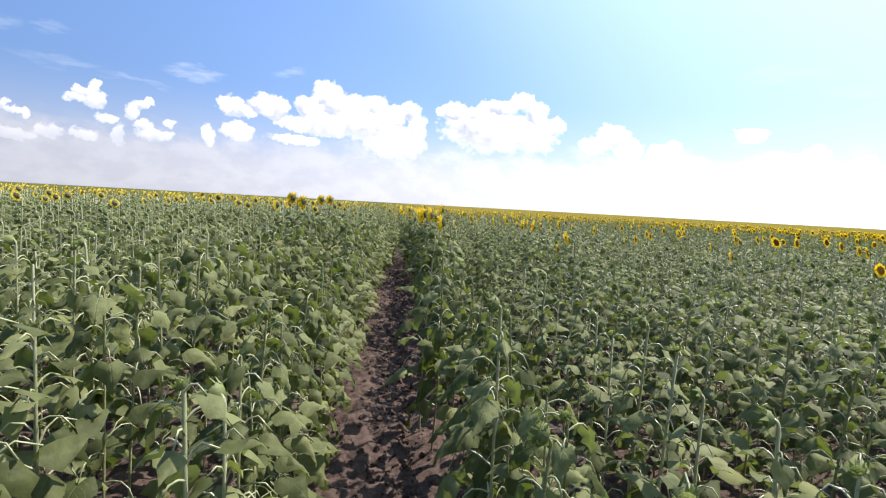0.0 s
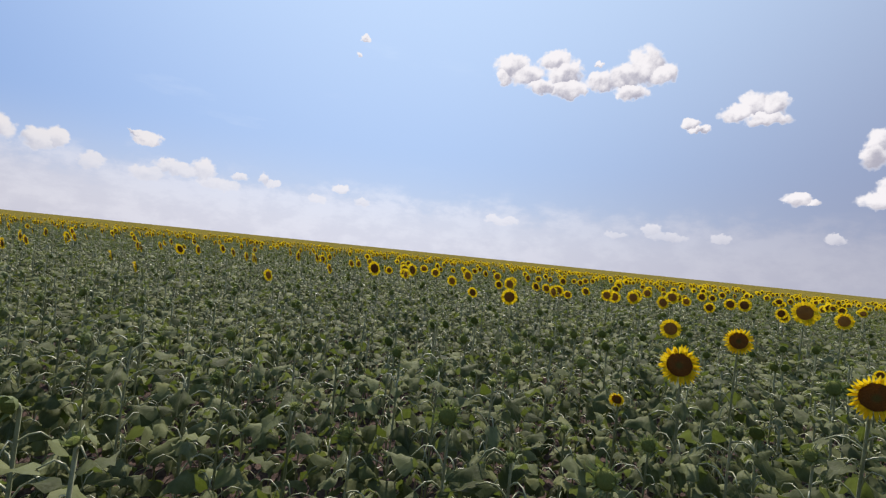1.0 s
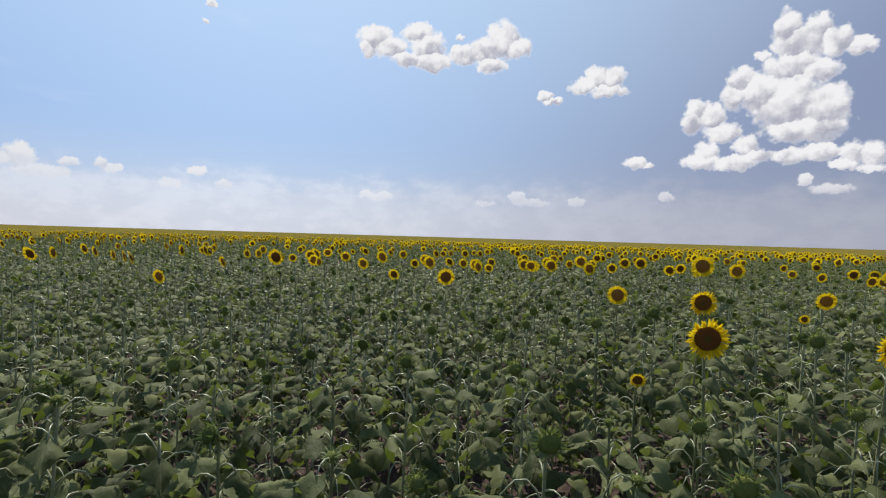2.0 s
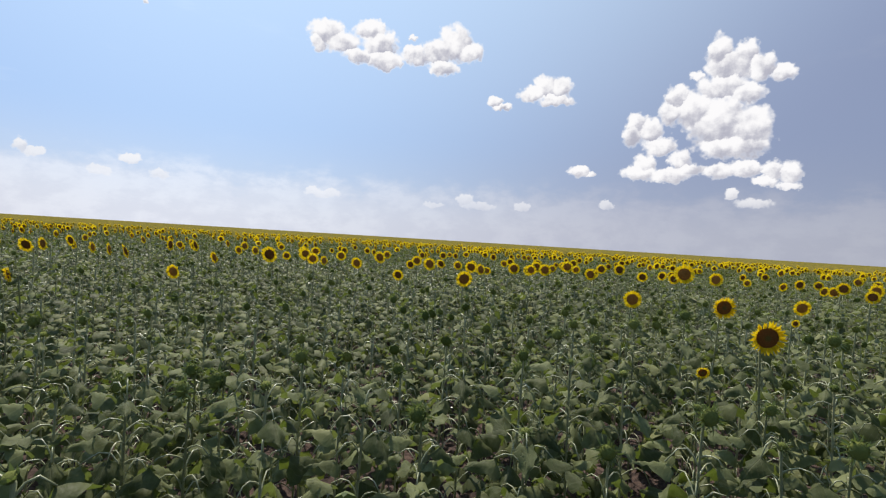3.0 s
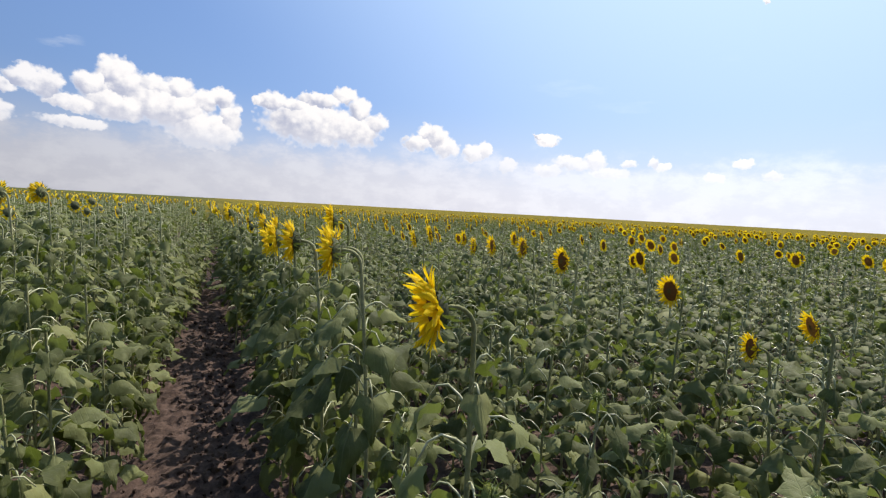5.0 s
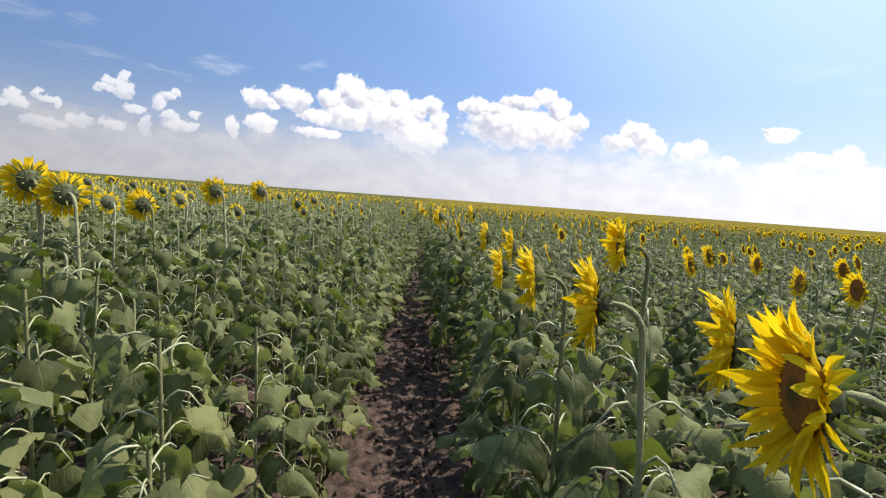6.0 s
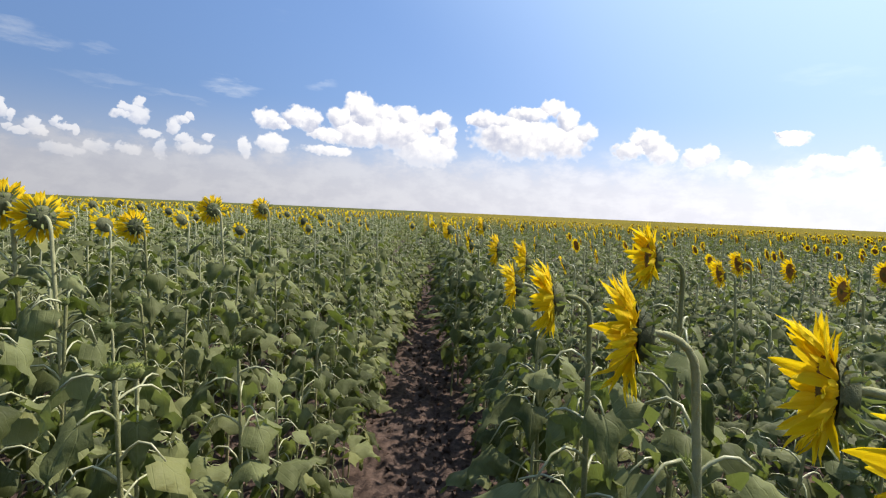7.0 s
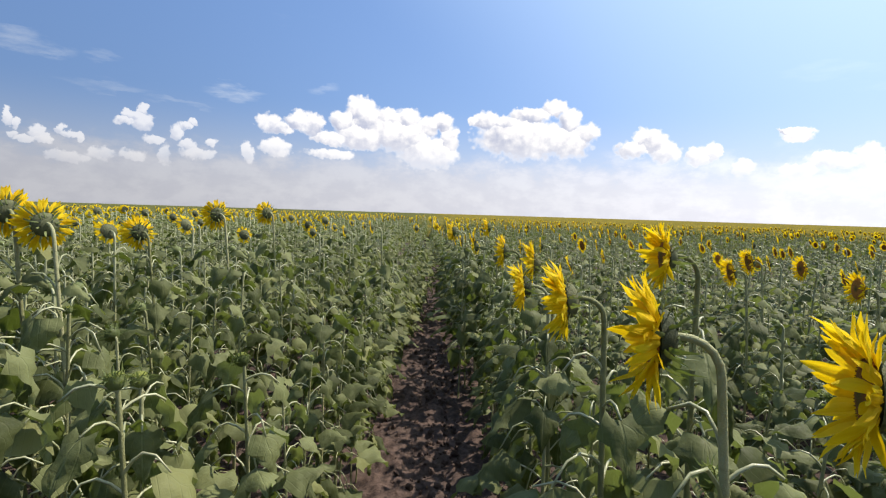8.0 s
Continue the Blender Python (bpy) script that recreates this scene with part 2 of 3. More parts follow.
def growing(name, dark, light, through_colour, share, rough, bump, scale, coat=0.25, veins=False, drawn=False):
    """A thin living surface: part of the light goes through it."""
    m, n = material(name)
    pos = n.add("ShaderNodeTexCoord").outputs["Object"]
    if drawn:                                  # streaks that run lengthwise
        pos = n.add("ShaderNodeMapping", Vector=pos, Scale=(0.35, 5.0, 1.0)).outputs[0]
    grain = n.noise(pos, scale, 4.0, 0.6)
    fine = n.noise(pos, scale * 7, 3.0, 0.6)
    r = chance(n)
    tone = n.math("ADD", n.math("MULTIPLY", grain, 0.55), n.math("MULTIPLY", r, 0.45))
    colour = n.mix(n.span(tone, 0.25, 0.75), dark, light)
    colour = n.mix(n.math("MULTIPLY", n.span(r, 0.92, 1.0), 0.18), colour, (light[0] * 1.5, light[1] * 1.15, light[2] * 0.7, 1))
    if veins:
        axis = n.add("ShaderNodeSeparateXYZ", i0=pos)
        off = n.math("ABSOLUTE", axis.outputs[1])
        rib = n.span(off, 0.0032, 0.0008)
        side_rib = n.math("FRACT", n.math("MULTIPLY", n.math("SUBTRACT", axis.outputs[0], n.math("MULTIPLY", off, 0.75)), 38.0))
        side_rib = n.math("MULTIPLY", n.span(n.math("ABSOLUTE", n.math("SUBTRACT", side_rib, 0.5)), 0.40, 0.5), 0.55)
        line = n.math("MAXIMUM", rib, side_rib)
        colour = n.mix(n.math("MULTIPLY", line, 0.2), colour, (0.27, 0.29, 0.14, 1))
        grain = n.math("ADD", grain, n.math("MULTIPLY", line, -0.35))
    bumped = n.add("ShaderNodeBump", Strength=bump, Distance=0.004, Height=n.math("ADD", grain, n.math("MULTIPLY", fine, 0.5)))
    face = n.add("ShaderNodeBsdfPrincipled", Base_Color=colour, Roughness=n.span(fine, 0.3, 0.7, rough - 0.08, rough + 0.1), Normal=bumped.outputs[0])
    face.inputs["Specular IOR Level"].default_value = coat
    glowing = n.add("ShaderNodeBsdfTranslucent", Color=n.mix(0.5, colour, through_colour, "MIX"))
    both = n.add("ShaderNodeMixShader", i0=share, i1=face.outputs[0], i2=glowing.outputs[0])
    n.link(both.outputs[0], n.add("ShaderNodeOutputMaterial").inputs[0])
    return m


LEAF_TONES = ((0.050, 0.060, 0.021, 1), (0.192, 0.210, 0.090, 1), (0.23, 0.32, 0.03, 1), 0.29, 0.6, 0.8, 14, 0.16)
LEAF = growing("sunflower_leaf", *LEAF_TONES, veins=True)
FAR_LEAF = growing("massed_leaf", *LEAF_TONES)
STEM = growing("sunflower_stem", (0.22, 0.225, 0.10, 1), (0.40, 0.40, 0.225, 1), (0.2, 0.26, 0.06, 1), 0.08, 0.7, 1.0, 60, 0.12)
STALK = growing("leaf_stalk", (0.29, 0.31, 0.16, 1), (0.45, 0.46, 0.28, 1), (0.35, 0.4, 0.12, 1), 0.12, 0.36, 0.3, 40, 0.6)
# backs of the heads: grey-green, with some of their shade put into the colour
BACK = growing("flower_back", (0.055, 0.064, 0.034, 1), (0.15, 0.16, 0.085, 1), (0.08, 0.09, 0.02, 1), 0.05, 0.75, 1.0, 45, 0.15)
BRACT = growing("green_bract", (0.09, 0.115, 0.038, 1), (0.225, 0.265, 0.10, 1), (0.26, 0.36, 0.04, 1), 0.26, 0.55, 0.4, 30)
PETAL = growing("yellow_petal", (0.76, 0.51, 0.007, 1), (0.90, 0.70, 0.026, 1), (0.95, 0.66, 0.008, 1), 0.46, 0.6, 0.7, 45, 0.12, drawn=True)
DISC = growing("brown_disc", (0.19, 0.075, 0.02, 1), (0.44, 0.19, 0.042, 1), (0.1, 0.05, 0.01, 1), 0.02, 0.85, 1.0, 160, 0.1)
CORE = growing("green_core", (0.10, 0.13, 0.03, 1), (0.22, 0.24, 0.06, 1), (0.2, 0.25, 0.03, 1), 0.05, 0.8, 1.0, 150, 0.1)

# the middle of the disc is olive, its rim dark brown
n = Nodes(DISC.node_tree, False)
reach = n.add("ShaderNodeVectorMath", operation="LENGTH", i0=n.add("ShaderNodeTexCoord").outputs["Object"]).outputs["Value"]
for node in list(n.tree.nodes):
    if node.type == "BSDF_PRINCIPLED":
        old = node.inputs["Base Color"].links[0].from_socket
        n.link(n.mix(n.span(reach, 0.034, 0.016), old, (0.135, 0.105, 0.028, 1)), node.inputs["Base Color"])

SOIL, n = material("soil")
pos = n.add("ShaderNodeNewGeometry").outputs["Position"]
big, mid, fine = n.noise(pos, 1.7, 4.0), n.noise(pos, 14.0, 5.0, 0.62), n.noise(pos, 90.0, 4.0, 0.65)
colour = n.mix(n.span(n.math("ADD", n.math("MULTIPLY", mid, 0.7), n.math("MULTIPLY", fine, 0.3)), 0.36, 0.66), (0.036, 0.025, 0.022, 1), (0.125, 0.085, 0.069, 1))
colour = n.mix(n.math("MULTIPLY", n.span(big, 0.45, 0.7), 0.35), colour, (0.10, 0.072, 0.06, 1))
crumbs = n.add("ShaderNodeBump", Strength=0.9, Distance=0.02, Height=n.math("ADD", mid, n.math("MULTIPLY", fine, 0.4)))
dirt = n.add("ShaderNodeBsdfPrincipled", Base_Color=colour, Roughness=0.95, Normal=crumbs.outputs[0])
dirt.inputs["Specular IOR Level"].default_value = 0.15
n.link(dirt.outputs[0], n.add("ShaderNodeOutputMaterial").inputs[0])

FAR_CROP, n = material("far_crop")
pos = n.add("ShaderNodeNewGeometry").outputs["Position"]
leafy, spots = n.noise(pos, 1.6, 5.0, 0.65), n.noise(pos, 2.6, 2.0, 0.5)
colour = n.mix(n.span(leafy, 0.35, 0.65), (0.10, 0.09, 0.02, 1), (0.19, 0.16, 0.04, 1))
aside = n.add("ShaderNodeSeparateXYZ", i0=pos).outputs[0]
side = n.span(aside, -6.0, 8.0, 0.12, 0.45)
colour = n.mix(n.span(aside, 6.0, -6.0), colour, n.mix(leafy, (0.06, 0.068, 0.024, 1), (0.12, 0.125, 0.05, 1)))
colour = n.mix(n.math("MULTIPLY", n.span(spots, 0.54, 0.62), side), colour, (0.42, 0.26, 0.03, 1))
rough = n.add("ShaderNodeBsdfPrincipled", Base_Color=colour, Roughness=0.9)
rough.inputs["Specular IOR Level"].default_value = 0.0
n.link(rough.outputs[0], n.add("ShaderNodeOutputMaterial").inputs[0])

# ---------------------------------------------------------------- mesh pieces


class Bits:
    """Points, faces and material slots that grow into one mesh."""

    def __init__(self):
        self.v, self.f, self.m = [], [], []

    def add(self, points, faces, slot=0, m=None):
        k = len(self.v)
        self.v += [tuple(m @ Vector(p)) if m else tuple(p) for p in points]
        self.f += [tuple(i + k for i in face) for face in faces]
        self.m += [slot] * len(faces)
        return self

    def join(self, other, m=None):
        k = len(self.v)
        self.v += [tuple(m @ Vector(p)) if m else p for p in other.v]
        self.f += [tuple(i + k for i in face) for face in other.f]
        self.m += other.m
        return self

    def mesh(self, name, materials, smooth=True):
        me = bpy.data.meshes.new(name)
        me.from_pydata(self.v, [], self.f)
        for mat in materials:
            me.materials.append(mat)
        me.polygons.foreach_set("material_index", self.m)
        me.polygons.foreach_set("use_smooth", [smooth] * len(self.f))
        me.update()
        return me


def tube(line, radii, sides=6):
    """A tube along a line of points."""
    pts, faces = [], []
    for i, p in enumerate(line):
        p = Vector(p)
        a = Vector(line[max(i - 1, 0)])
        b = Vector(line[min(i + 1, len(line) - 1)])
        t = (b - a).normalized()
        side = t.cross(Vector((0.13, 1, 0.07))).normalized()
        other = t.cross(side)
        for k in range(sides):
            w = 2 * math.pi * k / sides
            pts.append(p + (side * math.cos(w) + other * math.sin(w)) * radii[i])
    for i in range(len(line) - 1):
        for k in range(sides):
            a, b = i * sides + k, i * sides + (k + 1) % sides
            faces.append((a, b, b + sides, a + sides))
    faces.append(tuple(range(len(pts) - sides, len(pts))))
    return pts, faces


def leaf_bits(rng, length, width, petiole, droop, stations=9, across=2, fine=True, slopes=(-1.4, -0.05)):
    """A heart-shaped leaf on its stalk. It grows from the origin along +x."""
    out = Bits()
    rise = rng.uniform(0.5, 1.25)
    stalk = [Vector((petiole * u, 0, petiole * (rise * u - (rise * 0.95 + 0.15) * u * u * u))) for u in np.linspace(0, 1, 5 if fine else 4)]
    pts, faces = tube(stalk, np.linspace(0.0042, 0.0028, len(stalk)) * (1 if fine else 1.3), 4 if fine else 3)
    out.add(pts, faces, 1)
    base, slope = stalk[-1], rng.uniform(*slopes)
    fold, wave, twist = rng.uniform(-0.9, 0.7), rng.uniform(0.05, 0.13), rng.uniform(-0.5, 0.5)
    pts, faces, cols = [], [], 2 * across + 1
    x, z, ang = -0.06 * length, 0.0, slope
    step = length * 1.06 / (stations - 1)
    for i in range(stations):
        u = i / (stations - 1)
        w = width * 0.62 * min(1.0, (u + 0.12) / 0.28) * (1 - u) ** 1.22
        if i == stations - 1:
            w = width * 0.012
        for j in range(cols):
            s = (j - across) / across
            lobe = -0.13 * length * (abs(s) ** 2) * max(0, 1 - u * 3.2)
            ruffle = wave * length * (math.sin(u * 9 + s * 2.2 + twist * 8) + 0.5 * math.sin(u * 21 - s * 3.1 + fold * 17)) * abs(s)
            tooth = 1 + ((0.12 * (-1) ** i + rng.uniform(-0.12, 0.12)) if abs(s) == 1 and 0 < i < stations - 1 else 0)
            up = fold * abs(s) * w * (1 - 0.7 * u) - 0.6 * w * s * s + ruffle + twist * s * w * u + (rng.uniform(-0.036, 0.036) * length if fine else 0)
            pts.append(base + Vector((x + lobe * math.cos(ang) - up * math.sin(ang), s * w * tooth, z + lobe * math.sin(ang) + up * math.cos(ang))))
        x += step * math.cos(ang)
        z += step * math.sin(ang)
        ang -= droop / (stations - 1)
    for i in range(stations - 1):
        for j in range(cols - 1):
            a = i * cols + j
            faces.append((a, a + 1, a + cols + 1, a + cols))
    out.add(pts, faces, 0)
    return out


def petal_bits(rng, length, width, stations=6):
    """One ray petal along +x, lying in the plane of the flower; z is the way that the flower faces."""
    bend, cup, curl = rng.uniform(-0.3, 0.28), rng.uniform(0.15, 0.6), rng.uniform(-0.6, 0.6)
    pts, faces = [], []
    for i in range(stations):
        u = i / (stations - 1)
        w = width * 0.5 * (math.sin(math.pi * min(1, 0.22 + u * 0.78)) ** 0.75) if i < stations - 1 else width * 0.03
        for s in (-1, -0.5, 0, 0.5, 1):
            groove = 0.0022 * math.sin(math.pi * u) * (1 if abs(s) == 0.5 else -0.4)
            pts.append((length * u * (1 - 0.1 * abs(bend)), s * w + 0.12 * curl * length * u * u, bend * length * u * u + cup * w * s * s + 0.1 * length * u + 0.03 * length * math.sin(7 * u + 9 * curl) + groove))
    for i in range(stations - 1):
        for j in range(4):
            a = i * 5 + j
            faces.append((a, a + 1, a + 6, a + 5))
    return Bits().add(pts, faces, 0)


def bract_bits(rng, length, width):
    """A pointed green bract along +x that bends forward to +z."""
    pts, faces = [], []
    lift = rng.uniform(-1.0, 0.8)
    for i, (u, w) in enumerate(((0, 0.8), (0.35, 1.0), (0.7, 0.55), (1.0, 0.06))):
        for s in (-1, 0, 1):
            pts.append((length * u * (1 - 0.2 * abs(lift) * u), s * w * width * 0.5, lift * length * u * u + 0.2 * width * w * abs(s)))
    for i in range(3):
        for j in range(2):
            a = i * 3 + j
            faces.append((a, a + 1, a + 4, a + 3))
    return Bits().add(pts, faces, 0)


def dome(radius, height, rings, sides, z0=0.0, sign=1):
    """A shallow cap: centre first, then ring after ring."""
    pts, faces = [(0, 0, z0 + sign * height)], []
    for i in range(1, rings + 1):
        a = math.pi / 2 * i / rings
        for k in range(sides):
            w = 2 * math.pi * k / sides
            pts.append((radius * math.sin(a) * math.cos(w), radius * math.sin(a) * math.sin(w), z0 + sign * height * math.cos(a)))
    for k in range(sides):
        faces.append((0, 1 + k, 1 + (k + 1) % sides))
    for i in range(rings - 1):
        for k in range(sides):
            a, b = 1 + i * sides + k, 1 + i * sides + (k + 1) % sides
            faces.append((a, a + sides, b + sides, b))
    return pts, faces


def head_turn(tilt, turn=0.0):
    """Turns a flower that faces +z so that it faces -x and, by tilt degrees, down."""
    return Matrix.Rotation(radians(turn), 4, "Z") @ Matrix.Rotation(radians(-90 - tilt), 4, "Y")


def stem_line(rng, height, hook, lean):
    """Up, then over in a hook towards -x. Gives the line and the place where the flower sits."""
    line, bow = [], rng.uniform(-0.03, 0.03)
    for u in np.linspace(0, 1, 9):
        line.append(Vector((bow * math.sin(math.pi * u) + lean * u * u, 0.02 * math.sin(2.4 * u + bow * 60), height * u)))
    top = line[-1]
    for a in np.linspace(20, 112 if hook > 0.04 else 60, 6):
        r = radians(a)
        line.append(top + Vector((-hook * (1 - math.cos(r)), 0, hook * math.sin(r))))
    return line, line[-1]

# ---------------------------------------------------------------- sunflower kinds
RNG = random.Random(11)
HABITS = {"hanging": (-1.4, -0.1), "spread": (-0.75, 0.15)}        # limp leaves left of the path, flatter ones right of it
LEAF_MESH, LEAVES_LOW = {}, {}
for habit, slopes in HABITS.items():
    LEAF_MESH[habit], LEAVES_LOW[habit] = [], []
    for size in (0.215, 0.205, 0.19, 0.17, 0.14, 0.10):
        group = []
        for _ in range(5):
            droop = RNG.uniform(0.2, 1.5) if habit == "hanging" else RNG.uniform(0.1, 1.1)
            shape = leaf_bits(RNG, size * RNG.uniform(0.9, 1.1), size * RNG.uniform(0.64, 0.96), size * RNG.uniform(0.7, 1.05), droop, slopes=slopes)
            group.append(shape.mesh("leaf", (LEAF, STALK)))
        LEAF_MESH[habit].append(group)
    for size in (0.225, 0.215, 0.20, 0.17, 0.12):
        LEAVES_LOW[habit].append([leaf_bits(RNG, size, size * 0.86, size * 0.85, RNG.uniform(0.1, 1.2), 5, 1, False, slopes) for _ in range(4)])
PETALS = [petal_bits(RNG, RNG.uniform(0.85, 1.12) * 0.074, RNG.uniform(0.85, 1.15) * 0.0215) for _ in range(14)]
PETAL_MESH = [b.mesh("petal", (PETAL,)) for b in PETALS]
BRACTS = [bract_bits(RNG, RNG.uniform(0.055, 0.10), RNG.uniform(0.013, 0.021)) for _ in range(10)]


SEAT = {}          # where each plant carries the middle of its flower


def whorl(rng, count, radius, z, lift, spread=0.12):
    """The turns of a ring of petals or bracts about the flower's axis."""
    out = []
    for i in range(count):
        a = 2 * math.pi * (i + rng.uniform(-spread, spread) * 2) / count
        out.append(Matrix.Rotation(a, 4, "Z") @ Matrix.Translation((radius, 0, z)) @ Matrix.Rotation(-radians(lift + rng.uniform(-11, 11)), 4, "Y") @ Matrix.Rotation(rng.uniform(-0.4, 0.4), 4, "X"))
    return out


def fasten(body, bits, m, slot=0):
    """Sets a small blade on a domed body and ties its foot to the dome's first point, inside."""
    k = len(body.v)
    body.add(bits.v, bits.f, slot, m)
    body.f.append((0, k, k + 2))
    body.m.append(0)


FLORET = Bits().add([(0, -0.0035, 0), (0, 0, 0), (0, 0.0035, 0), (0.013, 0.003, 0), (0.017, 0, 0.001), (0.013, -0.003, 0)], [(0, 1, 2, 3, 4, 5)])


def leaf_places(rng, line, height, count, first=0.27, last=0.93):
    """Where the leaves leave the stem: a spiral, large ones low down."""
    out, turn = [], rng.uniform(0, 360)
    for i in range(count):
        u = first + (last - first) * (i / (count - 1)) ** 0.78
        turn += 137.5 + rng.uniform(-22, 22)
        k = min(8, int(u * 8))
        p = line[k].lerp(line[min(8, k + 1)], u * 8 - k)
        size = 0 if u < 0.40 else 1 if u < 0.56 else 2 if u < 0.70 else 3 if u < 0.81 else 4 if u < 0.90 else 5
        size = min(size, 4) if last > 0.95 and u > 0.9 else size
        pitch = rng.uniform(-28, 6) if u > 0.6 else rng.uniform(-12, 14)
        out.append((Matrix.Translation(p) @ Matrix.Rotation(radians(turn), 4, "Z") @ Matrix.Rotation(radians(pitch), 4, "Y"), size, rng.randrange(5)))
    return out


def part(name, mesh, parent, m=None, label=""):
    ob = new(name, mesh)
    ob.parent = parent
    if m is not None:
        ob.matrix_basis = m
    return tagged(ob, label)


def sunflower(seed, bloom, height=1.62, hook=0.085, tilt=14, size=1.0, leaves=14, lean=0.0, wide=1.0, habit="spread"):
    """A whole plant: stem, leaves, and a flower (bloom 1), a green bud (0) or a young bud between the top leaves (2)."""
    rng = random.Random(seed)
    plant = new("sunflower")
    line, seat = stem_line(rng, height, hook if bloom == 1 else hook * (0.45 if bloom == 0 else 0.12), lean)
    b = Bits().add(*tube(line, [(0.0086 if bloom == 1 else 0.0076) - 0.0034 * i / (len(line) - 1) for i in range(len(line))], 7), 0)
    part("stem", b.mesh("stem", (STEM,)), plant)
    for m, k, v in leaf_places(rng, line, height, leaves, last=0.93 if bloom in (0, 1) else 1.0):
        part("leaf", LEAF_MESH[habit][k][v], plant, m)
    turn = head_turn(tilt if bloom == 1 else tilt - (18 if bloom == 0 else 75), rng.uniform(-3, 3))
    at = Matrix.Translation(seat) @ turn
    if bloom == 1:
        r = 0.055 * size * wide
        back = Bits().add(*dome(r * 0.98, 0.034 * size, 4, 16, 0.0, -1), 0)
        for m in whorl(rng, 15, r * 1.02, -0.004, 4) + whorl(rng, 11, r * 0.95, -0.012, -22) + whorl(rng, 9, r * 0.55, -0.030, -14):
            fasten(back, BRACTS[rng.randrange(10)], m @ Matrix.Scale(size * rng.uniform(0.32, 0.66), 4), 1)
        head = part("flower_head", back.mesh("flower_head", (BACK, BRACT)), plant, at @ Matrix.Translation((0, 0, 0.026 * size)))
        face = Bits().add(*dome(r, 0.014 * size, 5, 22, 0.004), 0)
        for m in whorl(rng, 70, r * 0.86, 0.008, 76, 0.3):
            fasten(face, FLORET, m @ Matrix.Scale(0.36, 4))
        part("disc", face.mesh("disc", (DISC,)), head, None, "brown seed disc with an olive middle")
        for m in whorl(rng, 31, r * 0.97, 0.002, 18) + whorl(rng, 27, r * 0.95, 0.006, 36):
            part("petal", PETAL_MESH[rng.randrange(14)], head, m @ Matrix.Scale(size * rng.uniform(0.85, 1.12) * (1 if wide == 1 else 0.7), 4))
    else:
        r = (0.038 if bloom == 0 else 0.026) * size
        back = Bits().add(*dome(r * 1.1, 0.036 * size, 4, 12, 0.0, -1), 0)
        for m in whorl(rng, 13, r * 1.0, -0.006, 26) + whorl(rng, 12, r * 0.95, 0.004, 62) + whorl(rng, 11, r * 0.8, -0.022, 44):
            fasten(back, BRACTS[rng.randrange(10)], m @ Matrix.Scale(size * (rng.uniform(0.34, 0.6) if bloom == 0 else rng.uniform(0.26, 0.44)), 4))
        head = part("bud", back.mesh("bud", (BRACT,)), plant, at @ Matrix.Translation((0, 0, 0.034 * size)))
        part("core", Bits().add(*dome(r, 0.016 * size, 4, 14, 0.002), 0).mesh("core", (CORE,)), head, None, "green unopened flower face")
    SEAT[plant] = at @ Vector((0, 0, 0.04))
    return plant

# ---------------------------------------------------------------- ground
def steps(knots):
    """Coordinates that run through knots (from, to, step)."""
    out = []
    for a, b, step in knots:
        out += list(np.arange(a, b - 1e-6, step))
    return out


far_out = [60, 90, 140, 220, 400, 800, 1600, 3200]
xs = [-v for v in reversed(far_out)] + steps(((-40, -10, 5), (-10, -2, 0.8), (-2, -0.7, 0.1), (-0.7, 0.8, 0.03), (0.8, 2.2, 0.1), (2.2, 10, 0.6), (10, 40, 5))) + [40] + far_out
ys = [-v for v in reversed(far_out)] + steps(((-40, -8, 4), (-8, -1, 0.5), (-1, 1, 0.1), (1, 11, 0.035), (11, 16, 0.2), (16, 40, 2))) + [40] + far_out
pts = []
for y in ys:
    for x in xs:
        z = 0.0
        if abs(x) < 12 and -8 < y < 20:
            p = Vector((x, y, 0))
            ridge = 0.025 * math.cos((x - 0.04) * 2 * math.pi / 0.7)
            lumps = noise.noise(p * 9) * 0.045 + abs(noise.noise(p * 21)) * 0.04 + noise.noise(p * 1.3) * 0.03
            z = lumps - ridge * (0 if abs(x) < 0.1 else 1)
        pts.append((x, y, z))
w = len(xs)
quads = [(j * w + i, j * w + i + 1, (j + 1) * w + i + 1, (j + 1) * w + i) for j in range(len(ys) - 1) for i in range(w - 1)]
me = bpy.data.meshes.new("ground")
me.from_pydata(pts, [], quads)
me.materials.append(SOIL)
me.polygons.foreach_set("use_smooth", [True] * len(quads))
tagged(new("ground", me), "dry brown crumbly soil with trodden bare strip", "ground", kind="structure")

# loose clods on the bare strip
clod_rng = random.Random(8)
ball = bmesh.new()
bmesh.ops.create_icosphere(ball, subdivisions=1, radius=1.0)
unit, sides = [v.co.copy() for v in ball.verts], [tuple(v.index for v in f.verts) for f in ball.faces]
ball.free()
clods = Bits()
for _ in range(3000):
    x, y = clod_rng.gauss(-0.03, 0.30), 1.0 + 13 * clod_rng.random() ** 1.1
    r = clod_rng.uniform(0.006, 0.017) * (2.0 if clod_rng.random() < 0.16 else 1.0)
    p = Vector((x, y, 0))
    z = noise.noise(p * 9) * 0.045 + abs(noise.noise(p * 21)) * 0.04 + noise.noise(p * 1.3) * 0.03
    turn = Euler([clod_rng.uniform(0, 6) for _ in range(3)]).to_matrix().to_4x4()
    m = Matrix.Translation((x, y, z + r * 0.3)) @ turn @ Matrix.Diagonal((r * clod_rng.uniform(0.8, 1.6), r, r * clod_rng.uniform(0.6, 1), 1))
    clods.add([v * clod_rng.uniform(0.75, 1.2) for v in unit], sides, 0, m)
